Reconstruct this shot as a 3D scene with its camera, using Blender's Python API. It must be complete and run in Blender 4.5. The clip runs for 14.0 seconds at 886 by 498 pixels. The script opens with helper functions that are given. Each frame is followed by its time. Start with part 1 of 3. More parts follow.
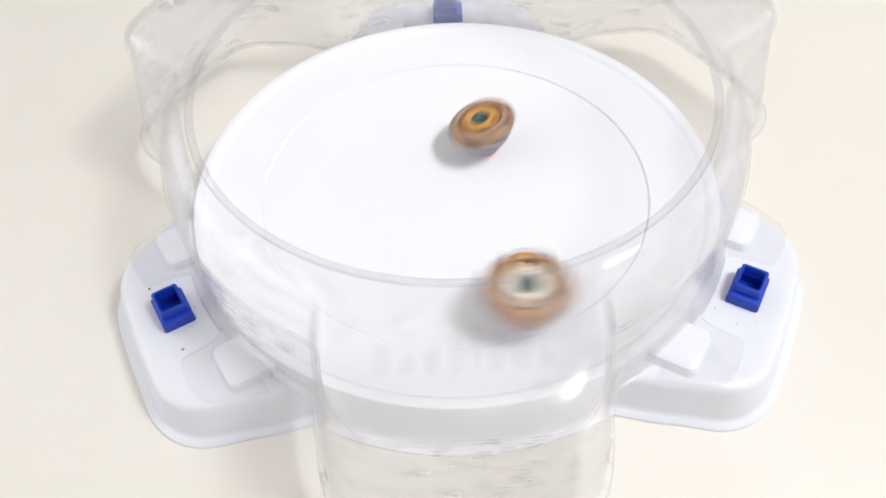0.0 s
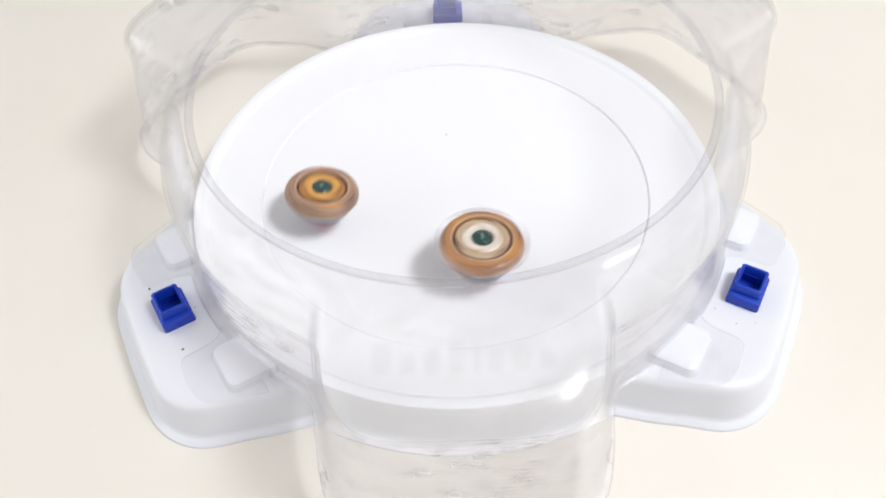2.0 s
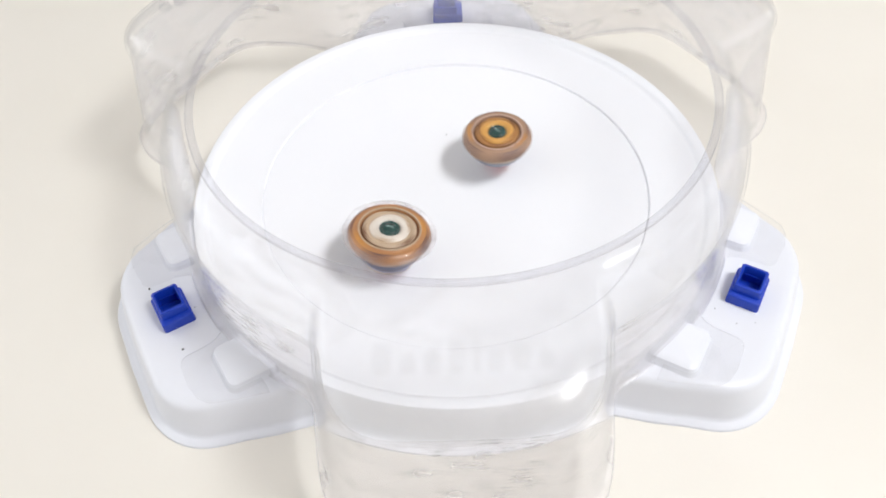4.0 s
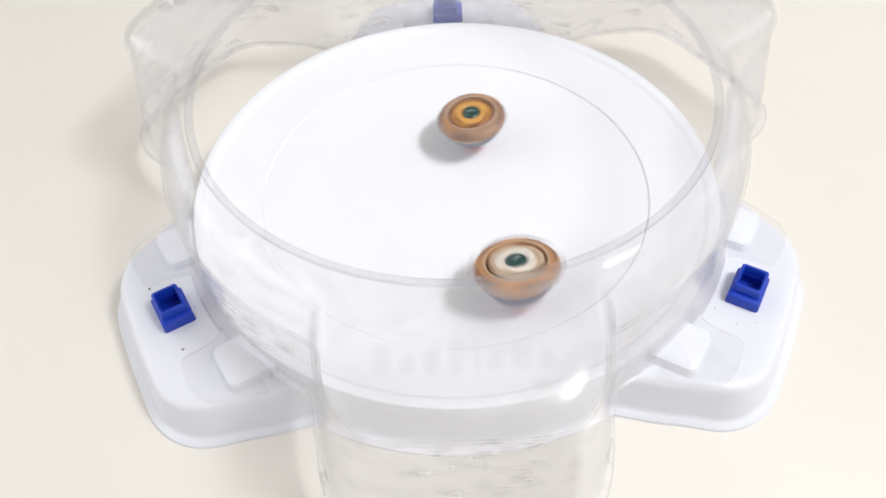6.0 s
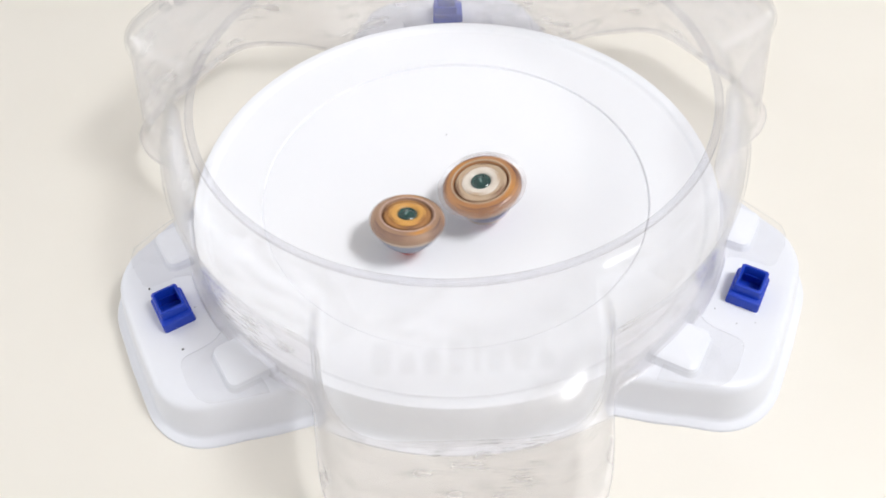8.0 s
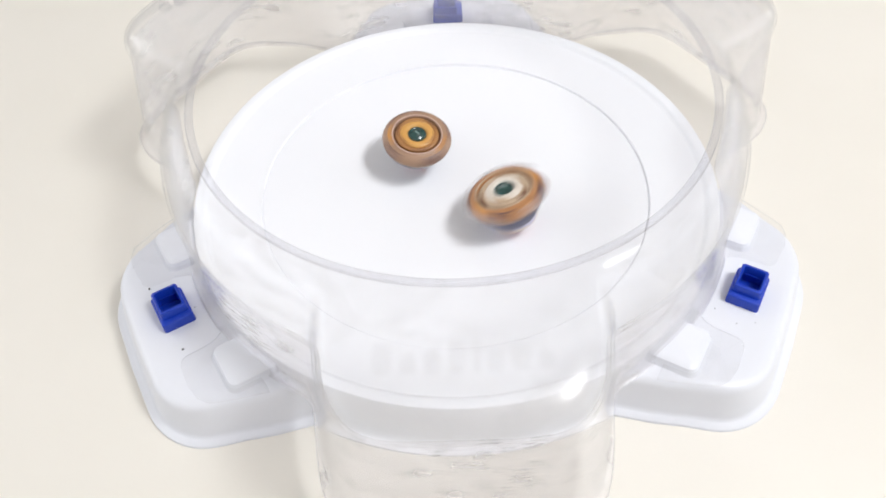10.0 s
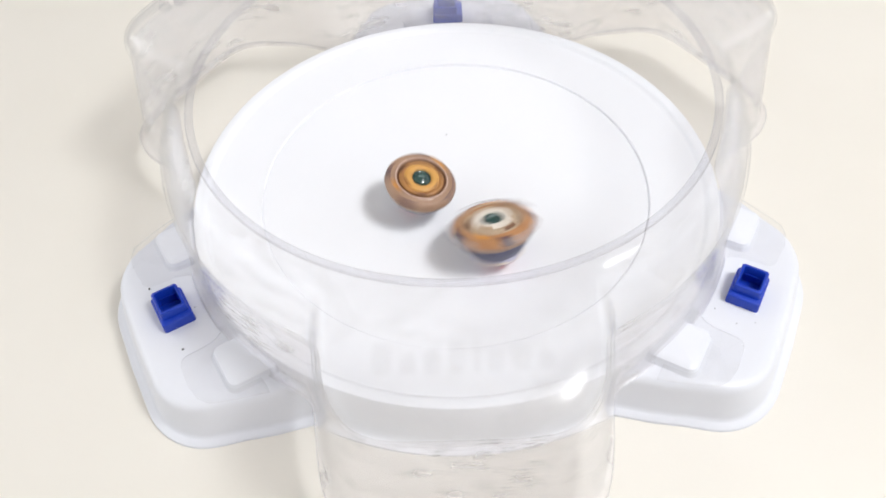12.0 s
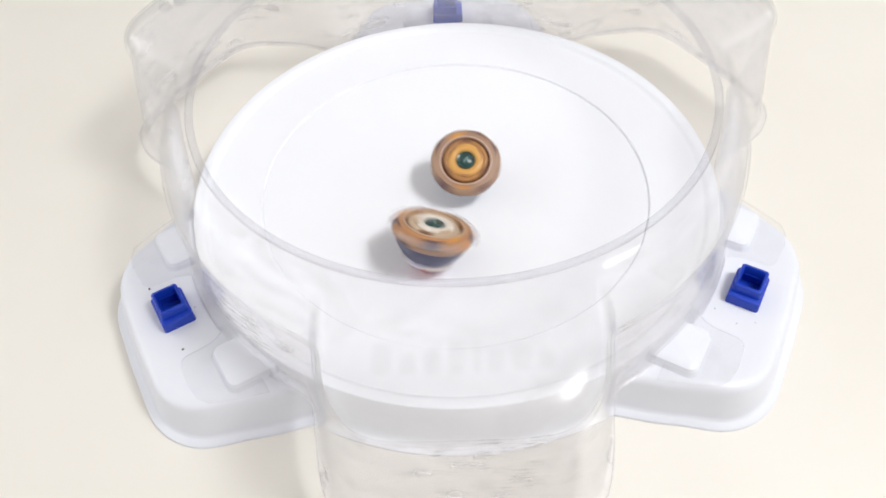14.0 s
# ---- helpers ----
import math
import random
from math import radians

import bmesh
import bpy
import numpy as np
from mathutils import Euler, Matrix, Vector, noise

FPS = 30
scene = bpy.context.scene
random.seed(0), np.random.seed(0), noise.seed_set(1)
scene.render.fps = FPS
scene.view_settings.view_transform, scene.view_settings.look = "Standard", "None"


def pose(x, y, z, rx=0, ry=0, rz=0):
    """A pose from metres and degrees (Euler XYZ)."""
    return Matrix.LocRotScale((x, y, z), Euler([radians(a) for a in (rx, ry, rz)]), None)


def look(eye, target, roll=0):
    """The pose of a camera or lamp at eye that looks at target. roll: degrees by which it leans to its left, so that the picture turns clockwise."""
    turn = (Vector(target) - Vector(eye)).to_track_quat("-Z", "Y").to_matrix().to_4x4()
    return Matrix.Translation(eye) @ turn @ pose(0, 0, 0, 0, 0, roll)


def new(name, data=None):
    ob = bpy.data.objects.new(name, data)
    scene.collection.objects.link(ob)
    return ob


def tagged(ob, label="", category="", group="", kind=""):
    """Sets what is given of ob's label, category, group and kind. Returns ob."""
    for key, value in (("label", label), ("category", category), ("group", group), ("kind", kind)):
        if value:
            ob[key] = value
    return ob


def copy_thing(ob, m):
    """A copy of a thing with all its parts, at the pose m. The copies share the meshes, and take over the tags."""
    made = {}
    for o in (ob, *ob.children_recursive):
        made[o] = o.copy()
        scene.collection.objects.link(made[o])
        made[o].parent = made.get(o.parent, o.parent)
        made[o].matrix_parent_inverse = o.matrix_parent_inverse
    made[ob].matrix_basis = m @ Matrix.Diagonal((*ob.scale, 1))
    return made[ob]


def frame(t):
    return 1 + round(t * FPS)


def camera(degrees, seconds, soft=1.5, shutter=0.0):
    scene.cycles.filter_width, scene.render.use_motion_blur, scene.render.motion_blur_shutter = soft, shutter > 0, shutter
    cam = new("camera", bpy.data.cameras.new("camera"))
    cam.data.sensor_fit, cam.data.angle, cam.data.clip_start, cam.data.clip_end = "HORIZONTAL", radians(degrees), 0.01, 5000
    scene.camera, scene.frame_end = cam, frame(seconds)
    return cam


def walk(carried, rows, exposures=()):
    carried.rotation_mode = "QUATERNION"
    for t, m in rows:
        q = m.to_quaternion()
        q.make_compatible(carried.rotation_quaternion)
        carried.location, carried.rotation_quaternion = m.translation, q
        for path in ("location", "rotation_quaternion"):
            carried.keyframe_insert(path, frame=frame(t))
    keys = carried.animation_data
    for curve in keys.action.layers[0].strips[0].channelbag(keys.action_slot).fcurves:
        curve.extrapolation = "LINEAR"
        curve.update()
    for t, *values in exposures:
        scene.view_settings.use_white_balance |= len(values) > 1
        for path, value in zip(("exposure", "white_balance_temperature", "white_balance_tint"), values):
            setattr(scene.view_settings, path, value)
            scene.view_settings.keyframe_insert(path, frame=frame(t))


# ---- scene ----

# camera: fixed, looking down on the table
S = 0.165        # radius of the bowl's rim
ZR = 0.0388      # height of the rim over the table
TURN = -0.88     # the stadium stands slightly turned
cam = camera(56.37, 14.0, soft=1.7, shutter=0.5)
EYE = Matrix.Translation((-0.057 * S, -2.237 * S, ZR + 2.301 * S)) @ pose(0, 0, 0, 39.286) @ pose(0, 0, 0, 0, 0, -2.667)
walk(cam, [(0, EYE), (14.0, EYE)])

# light: one square ceiling lamp, two added side fill lights out of view, and the bounce of the unseen pale room
world = bpy.data.worlds.new("world")
world.use_nodes = True
world.node_tree.nodes["Background"].inputs[0].default_value = (0.95, 0.97, 1.0, 1)
world.node_tree.nodes["Background"].inputs[1].default_value = 1.0
scene.world = world
lamp_data = bpy.data.lights.new("ceiling_lamp", "AREA")
lamp_data.shape, lamp_data.size, lamp_data.energy, lamp_data.color = "SQUARE", 0.50, 60.5, (0.985, 0.99, 1.0)
lamp = new("ceiling_lamp", lamp_data)
lamp.matrix_world = look((0.88, -0.38, 1.72), (0, 0, 0.03))
# added fill from right and left, no such source in view
for eye, aim, wide, watts in (((2.48, 0, 0.95), (0, 0, 0.85), 3.6, 22), ((-2.48, 0, 0.95), (0, 0, 0.85), 3.6, 50)):
    side_fill = bpy.data.lights.new("side_fill_light", "AREA")
    side_fill.shape, side_fill.size, side_fill.size_y, side_fill.energy, side_fill.color = "RECTANGLE", wide, 1.3, watts, (0.95, 0.975, 1.0)
    new("side_fill_light", side_fill).matrix_world = look(eye, aim)
scene.view_settings.exposure = -0.745


# ---- materials ----
def mat(name):
    m = bpy.data.materials.new(name)
    m.use_nodes = True
    m.node_tree.nodes.clear()
    return m, m.node_tree.nodes, m.node_tree.links


def solid(name, colour, second=None, rough=0.4, rough2=None, scale=40, fine=900, bump=0.05, metal=0.0, coat=0.0, spread=(0.35, 0.7),
          stretch=(1, 1, 1), trans=0.0, sss=0.0):
    """Principled surface with stains of one scale, grain of another and fine relief."""
    m, n, l = mat(name)
    out, p = n.new("ShaderNodeOutputMaterial"), n.new("ShaderNodeBsdfPrincipled")
    l.new(p.outputs[0], out.inputs[0])
    co, mp = n.new("ShaderNodeTexCoord"), n.new("ShaderNodeMapping")
    mp.inputs["Scale"].default_value = stretch
    l.new(co.outputs["Object"], mp.inputs[0])
    a, b = n.new("ShaderNodeTexNoise"), n.new("ShaderNodeTexNoise")
    a.inputs["Scale"].default_value, a.inputs["Detail"].default_value = scale, 6
    b.inputs["Scale"].default_value, b.inputs["Detail"].default_value = fine, 3
    l.new(mp.outputs[0], a.inputs[0]), l.new(mp.outputs[0], b.inputs[0])
    r = n.new("ShaderNodeMapRange")
    r.inputs[1].default_value, r.inputs[2].default_value = spread
    l.new(a.outputs[0], r.inputs[0])
    mix = n.new("ShaderNodeMix")
    mix.data_type = "RGBA"
    l.new(r.outputs[0], mix.inputs[0])
    mix.inputs[6].default_value = (*colour, 1)
    mix.inputs[7].default_value = (*(second or tuple(c * 0.93 for c in colour)), 1)
    l.new(mix.outputs[2], p.inputs["Base Color"])
    rr = n.new("ShaderNodeMapRange")
    rr.inputs[3].default_value, rr.inputs[4].default_value = rough, rough2 or rough + 0.12
    l.new(a.outputs[0], rr.inputs[0]), l.new(rr.outputs[0], p.inputs["Roughness"])
    bp = n.new("ShaderNodeBump")
    bp.inputs["Strength"].default_value, bp.inputs["Distance"].default_value = bump, 0.0005
    l.new(b.outputs[0], bp.inputs["Height"]), l.new(bp.outputs[0], p.inputs["Normal"])
    p.inputs["Metallic"].default_value, p.inputs["Coat Weight"].default_value = metal, coat
    p.inputs["Transmission Weight"].default_value = trans
    p.inputs["Subsurface Weight"].default_value = sss
    p.inputs["Subsurface Scale"].default_value = 0.004
    return m


def clear_plastic(name, tint=(0.985, 0.985, 0.988), haze=0.056, smear=0.11, gloss=0.62, dirt=0.12, rough=0.22, spots=0.53):
    """Clear polycarbonate, slightly hazed, smeared and scuffed, built as a shell of real thickness."""
    m, n, l = mat(name)
    out = n.new("ShaderNodeOutputMaterial")
    tr, gl, df, tl = (n.new("ShaderNodeBsdf" + k) for k in ("Transparent", "Glossy", "Diffuse", "Translucent"))
    tr.inputs[0].default_value = (*tint, 1)
    gl.inputs["Roughness"].default_value = rough
    tl.inputs[0].default_value = (0.94, 0.94, 0.94, 1)
    co, mp, mp2 = n.new("ShaderNodeTexCoord"), n.new("ShaderNodeMapping"), n.new("ShaderNodeMapping")
    mp.inputs["Scale"].default_value = (1, 1, 3.0)
    mp2.inputs["Scale"].default_value = (1, 1, 3.5)
    l.new(co.outputs["Object"], mp.inputs[0]), l.new(co.outputs["Object"], mp2.inputs[0])

    def noise_node(where, scale, detail, warp, lo, hi, a, b):
        t, r = n.new("ShaderNodeTexNoise"), n.new("ShaderNodeMapRange")
        t.inputs["Scale"].default_value, t.inputs["Detail"].default_value, t.inputs["Distortion"].default_value = scale, detail, warp
        l.new(where.outputs[0], t.inputs[0]), l.new(t.outputs[0], r.inputs[0])
        for i, v in enumerate((lo, hi, a, b)):
            r.inputs[i + 1].default_value = v
        return t, r
    _, cloud = noise_node(mp, 22, 9, 1.2, 0.50, 0.78, haze, haze + smear)
    _, streak = noise_node(mp2, 60, 10, 0.25, 0.53, 0.78, 0.0, 1.0)
    _, zone = noise_node(mp, 15, 3, 0.3, spots, spots + 0.17, 0.0, dirt)
    wave, _ = noise_node(mp, 7, 4, 0.0, 0, 1, 0, 1)
    dirty, total = n.new("ShaderNodeMath"), n.new("ShaderNodeMath")
    dirty.operation, total.operation = "MULTIPLY", "ADD"
    l.new(streak.outputs[0], dirty.inputs[0]), l.new(zone.outputs[0], dirty.inputs[1])
    l.new(cloud.outputs[0], total.inputs[0]), l.new(dirty.outputs[0], total.inputs[1])
    tone = n.new("ShaderNodeMix")
    tone.data_type = "RGBA"
    l.new(streak.outputs[0], tone.inputs[0])
    tone.inputs[6].default_value, tone.inputs[7].default_value = (0.92, 0.92, 0.93, 1), (0.30, 0.25, 0.22, 1)
    l.new(tone.outputs[2], df.inputs[0])
    half, m1, m2 = (n.new("ShaderNodeMixShader") for _ in range(3))
    l.new(df.outputs[0], half.inputs[1]), l.new(tl.outputs[0], half.inputs[2])
    half.inputs[0].default_value = 0.5
    l.new(total.outputs[0], m1.inputs[0]), l.new(tr.outputs[0], m1.inputs[1]), l.new(half.outputs[0], m1.inputs[2])
    # gloss rises towards grazing view, as on any clear sheet
    lw, power, mul, add = n.new("ShaderNodeLayerWeight"), n.new("ShaderNodeMath"), n.new("ShaderNodeMath"), n.new("ShaderNodeMath")
    lw.inputs["Blend"].default_value = 0.5
    power.operation, mul.operation, add.operation = "POWER", "MULTIPLY", "ADD"
    power.inputs[1].default_value, mul.inputs[1].default_value, add.inputs[1].default_value = 4.5, gloss, 0.03
    l.new(lw.outputs["Facing"], power.inputs[0]), l.new(power.outputs[0], mul.inputs[0]), l.new(mul.outputs[0], add.inputs[0])
    bp = n.new("ShaderNodeBump")
    bp.inputs["Strength"].default_value, bp.inputs["Distance"].default_value = 0.22, 0.002
    l.new(wave.outputs[0], bp.inputs["Height"]), l.new(bp.outputs[0], gl.inputs["Normal"])
    l.new(add.outputs[0], m2.inputs[0]), l.new(m1.outputs[0], m2.inputs[1]), l.new(gl.outputs[0], m2.inputs[2])
    l.new(m2.outputs[0], out.inputs[0])
    return m


TABLE = solid("cream_table", (0.805, 0.774, 0.712), (0.777, 0.744, 0.678), rough=0.42, scale=5, fine=500, bump=0.06)
WALL = solid("pale_wall_paint", (0.84, 0.835, 0.83), rough=0.8, scale=3, fine=200, bump=0.1)
FLOOR = solid("wood_floor", (0.42, 0.30, 0.19), (0.33, 0.22, 0.13), rough=0.4, scale=6, fine=120, stretch=(1, 8, 1))
WHITE = solid("white_plastic", (0.765, 0.78, 0.835), (0.74, 0.757, 0.815), rough=0.30, scale=14, fine=1600, bump=0.03)
BOWLM = solid("white_bowl_plastic", (0.888, 0.901, 0.940), (0.874, 0.889, 0.931), rough=0.34, scale=16, fine=1800, bump=0.03)
BLUE = solid("blue_plastic", (0.003, 0.034, 0.40), (0.005, 0.046, 0.47), rough=0.32, scale=60, fine=2000, bump=0.03)
CLEAR = clear_plastic("clear_plastic")
CLEAR_WALL = clear_plastic("scuffed_clear_plastic", tint=(0.984, 0.978, 0.983), haze=0.155, smear=0.14, dirt=0.6, spots=0.48)
CLEAR_RIM = clear_plastic("clear_plastic_rim", tint=(0.93, 0.93, 0.945), haze=0.06, smear=0.06)
CLEAR_LOGO = clear_plastic("clear_plastic_relief", tint=(0.998, 0.998, 0.999), haze=0.03, smear=0.02, rough=0.16, dirt=0.0)
COPPER = solid("copper_brown_plastic", (0.40, 0.185, 0.075), (0.49, 0.25, 0.11), rough=0.27, scale=150, fine=2500, coat=0.3)
TAN = solid("tan_brown_plastic", (0.33, 0.20, 0.13), (0.41, 0.26, 0.175), rough=0.42, scale=150, fine=2500, coat=0.12)
PURPLE = solid("dark_purple_brown_plastic", (0.10, 0.06, 0.065), (0.18, 0.10, 0.09), rough=0.42, scale=120, fine=2500, coat=0.12)
BRONZE = solid("bronze_plastic", (0.055, 0.035, 0.055), (0.12, 0.06, 0.06), rough=0.42, scale=120, fine=2500, coat=0.12)
DARK = solid("dark_brown_recess", (0.17, 0.075, 0.035), (0.22, 0.10, 0.05), rough=0.45, scale=120, fine=2500)
GOLD = solid("gold_plastic", (0.68, 0.37, 0.10), (0.58, 0.29, 0.07), rough=0.42, scale=140, fine=2500, coat=0.12)
OCHRE = solid("ochre_plastic", (0.42, 0.20, 0.06), (0.34, 0.16, 0.06), rough=0.42, scale=140, fine=2500, coat=0.12)
SILVER = solid("pale_silver_plastic", (0.78, 0.72, 0.65), (0.60, 0.52, 0.44), rough=0.30, scale=140, fine=2500, coat=0.12)
CORE = solid("dark_green_plastic", (0.010, 0.042, 0.038), (0.022, 0.075, 0.066), rough=0.16, scale=300, fine=3000, coat=0.5)
# pale green for the glint painted on the cores
GLINT = solid("pale_green_glint", (0.12, 0.20, 0.19), (0.2, 0.3, 0.28), rough=0.2, scale=300, fine=3000, coat=0.5)
STEEL = solid("blue_grey_metal", (0.20, 0.215, 0.27), (0.28, 0.30, 0.36), rough=0.38, scale=120, fine=2500, metal=0.3)
NAVY = solid("dark_navy_metal", (0.06, 0.06, 0.11), (0.11, 0.11, 0.18), rough=0.35, scale=120, fine=2500, metal=0.3)
PINK = solid("pale_rose_brown_plastic", (0.52, 0.36, 0.29), (0.60, 0.43, 0.35), rough=0.38, scale=150, fine=2500, coat=0.2)
AMBER = solid("amber_plastic", (0.58, 0.25, 0.045), (0.64, 0.31, 0.07), rough=0.3, scale=150, fine=2500, coat=0.3)
# paler tan; on the gold top's skirt its paleness stands for a lit rim
TANSIDE = solid("pale_tan_plastic", (0.47, 0.345, 0.235), (0.55, 0.42, 0.30), rough=0.42, scale=150, fine=2500, coat=0.12)
VIOLET = solid("lavender_grey_plastic", (0.46, 0.44, 0.56), (0.56, 0.54, 0.66), rough=0.3, scale=120, fine=2500)
RED = solid("red_plastic", (0.45, 0.03, 0.025), (0.55, 0.05, 0.035), rough=0.3, scale=120, fine=2500)
HALO = clear_plastic("clear_blade_plastic", tint=(0.93, 0.91, 0.91), haze=0.15, smear=0.10, gloss=0.3, dirt=0.0, rough=0.35)
SPECK = solid("dark_dust", (0.05, 0.045, 0.04), rough=0.8, scale=200)


# ---- mesh helpers ----
def part(name, bm, material, parent=None, label="", smooth=True):
    me = bpy.data.meshes.new(name)
    bmesh.ops.recalc_face_normals(bm, faces=bm.faces)
    bm.to_mesh(me)
    bm.free()
    me.materials.append(material)
    for f in me.polygons:
        f.use_smooth = smooth
    if smooth:
        me.set_sharp_from_angle(angle=radians(40))
    ob = new(name, me)
    ob.parent = parent
    if label:
        tagged(ob, label)
    return ob


def thing(name, label, category, group="", kind="", m=None):
    ob = new(name)
    ob.empty_display_size = 0.02
    if m is not None:
        ob.matrix_world = m
    return tagged(ob, label, category, group, kind)


def rings(rows, closed=True, cap0=False, cap1=False, loop=False):
    """Skin a list of equally long rows of points."""
    bm = bmesh.new()
    vs = [[bm.verts.new(p) for p in row] for row in rows]
    n = len(rows[0])
    pairs = list(zip(vs, vs[1:])) + ([(vs[-1], vs[0])] if loop else [])
    for a, b in pairs:
        for i in range(n if closed else n - 1):
            j = (i + 1) % n
            bm.faces.new((a[i], a[j], b[j], b[i]))
    if cap0:
        bm.faces.new(vs[0][::-1])
    if cap1:
        bm.faces.new(vs[-1])
    return bm


def revolve(profile, n=96, k=1.0, wave=None, close=False):
    """Turn a profile of (radius, height) round z; wave(angle, radius, height) scales the radius."""
    rows = []
    for r, z in profile:
        row = []
        for i in range(n):
            a = 2 * math.pi * i / n
            q = r * (wave(a, r, z) if wave else 1)
            row.append((k * q * math.cos(a), k * q * math.sin(a), k * z))
        rows.append(row)
    return rings(rows, loop=close)


def sector(profile, a0, a1, n=10, k=1.0):
    """A closed profile swept round z from a0 to a1 (degrees)."""
    rows = []
    for i in range(n + 1):
        a = radians(a0 + (a1 - a0) * i / n)
        rows.append([(k * r * math.cos(a), k * r * math.sin(a), k * z) for r, z in profile])
    return rings(rows, cap0=True, cap1=True)


def rounded_rect(x0, x1, y0, y1, r, n=6):
    pts = []
    for cx, cy, a0 in ((x1 - r, y1 - r, 0), (x0 + r, y1 - r, 90), (x0 + r, y0 + r, 180), (x1 - r, y0 + r, 270)):
        for i in range(n + 1):
            a = radians(a0 + 90 * i / n)
            pts.append((cx + r * math.cos(a), cy + r * math.sin(a)))
    return pts


def slab(x0, x1, y0, y1, z0, z1, r, edge, k=1.0, taper=0.0):
    """A plate with rounded corners and rounded top edge."""
    rows = []
    for inset, z in ((-taper, z0), (0, z1 - edge), (edge * 0.3, z1 - edge * 0.3), (edge, z1)):
        rows.append([(k * x, k * y, k * z) for x, y in rounded_rect(x0 + inset, x1 - inset, y0 + inset, y1 - inset, max(r - inset, 0.001))])
    return rings(rows, cap0=True, cap1=True)


def box(x0, x1, y0, y1, z0, z1, bevel=0.0):
    bm = bmesh.new()
    bmesh.ops.create_cube(bm, size=1)
    for v in bm.verts:
        v.co = ((x0 + x1) / 2 + v.co.x * (x1 - x0), (y0 + y1) / 2 + v.co.y * (y1 - y0), (z0 + z1) / 2 + v.co.z * (z1 - z0))
    if bevel:
        bmesh.ops.bevel(bm, geom=bm.edges, offset=bevel, segments=3, affect="EDGES", profile=0.5)
    return bm


# ---- room and table ----
# unseen surroundings, added so that their pale surfaces bounce light onto the table
def room():
    for name, b, m, lab, cat in (
            ("floor", (-2.6, 2.6, -2.6, 2.6, -0.80, -0.72), FLOOR, "brown wooden floor of the room", "floor"),
            ("ceiling", (-2.6, 2.6, -2.6, 2.6, 1.76, 1.84), WALL, "plain white painted ceiling of the room", "ceiling"),
            ("wall_south", (-2.6, 2.6, -2.6, -2.5, -0.72, 1.76), WALL, "plain pale painted wall of the room", "wall"),
            ("wall_north", (-2.6, 2.6, 2.5, 2.6, -0.72, 1.76), WALL, "plain pale painted wall of the room", "wall")):
        tagged(part(name, box(*b), m, smooth=False), lab, cat, kind="structure")
    # two unseen walls, each with a wide opening added for a fill light
    for name, turn in (("wall_east", 90), ("wall_west", -90)):
        bm = bmesh.new()
        for b in ((-2.5, -1.9, -0.72, 1.76), (1.9, 2.5, -0.72, 1.76), (-1.9, 1.9, -0.72, 0.2), (-1.9, 1.9, 1.65, 1.76)):
            piece = box(b[0], b[1], -2.6, -2.5, b[2], b[3])
            me = bpy.data.meshes.new("piece")
            piece.to_mesh(me)
            piece.free()
            bm.from_mesh(me)
            bpy.data.meshes.remove(me)
        ob = part(name, bm, WALL, smooth=False)
        ob.rotation_euler[2] = radians(turn)
        tagged(ob, "plain pale painted wall with a wide opening added for the fill light", "wall", kind="structure")


def table():
    t = thing("table", "cream table with a smooth matt top", "table")
    part("tabletop", box(-0.9, 0.9, -0.62, 0.75, -0.03, 0, 0.004), TABLE, t)
    for x in (-0.82, 0.82):
        for y in (-0.54, 0.67):
            part("leg", box(x - 0.03, x + 0.03, y - 0.03, y + 0.03, -0.72, -0.03, 0.003), TABLE, t)


# ---- stadium ----
AXES = (210, 330, 90)           # directions of the three lobes
BULGES = (270, 31.6, 148.4)         # directions of the three clear pockets
BASE_M = Matrix.Translation((0, 0, ZR)) @ pose(0, 0, 0, 0, 0, TURN)
FOOT = -ZR / S


def lobe_outline(o, skew, n=10):
    """Plan of a lobe, offset outwards by o: open towards the bowl, its sides drawing in towards a blunt rounded end."""
    half = [(0.74, 0.512 + o), (0.86, 0.479 + o), (0.93, 0.458 + o), (1.018, 0.432 + o), (1.095, 0.399 + o)]
    for i in range(n + 1):
        t = radians(74 - 74 * i / n)
        half.append((1.115 + (0.164 + o) * math.cos(t), 0.19 + (0.190 + o) * math.sin(t)))
    half.append((1.281 + o, 0.095))
    half.append((1.283 + o, 0.0))
    half += [(x, -y) for x, y in half[-2::-1]]
    return [(x + skew * y * smooth(0.95, 1.2, x), y) for x, y in half]


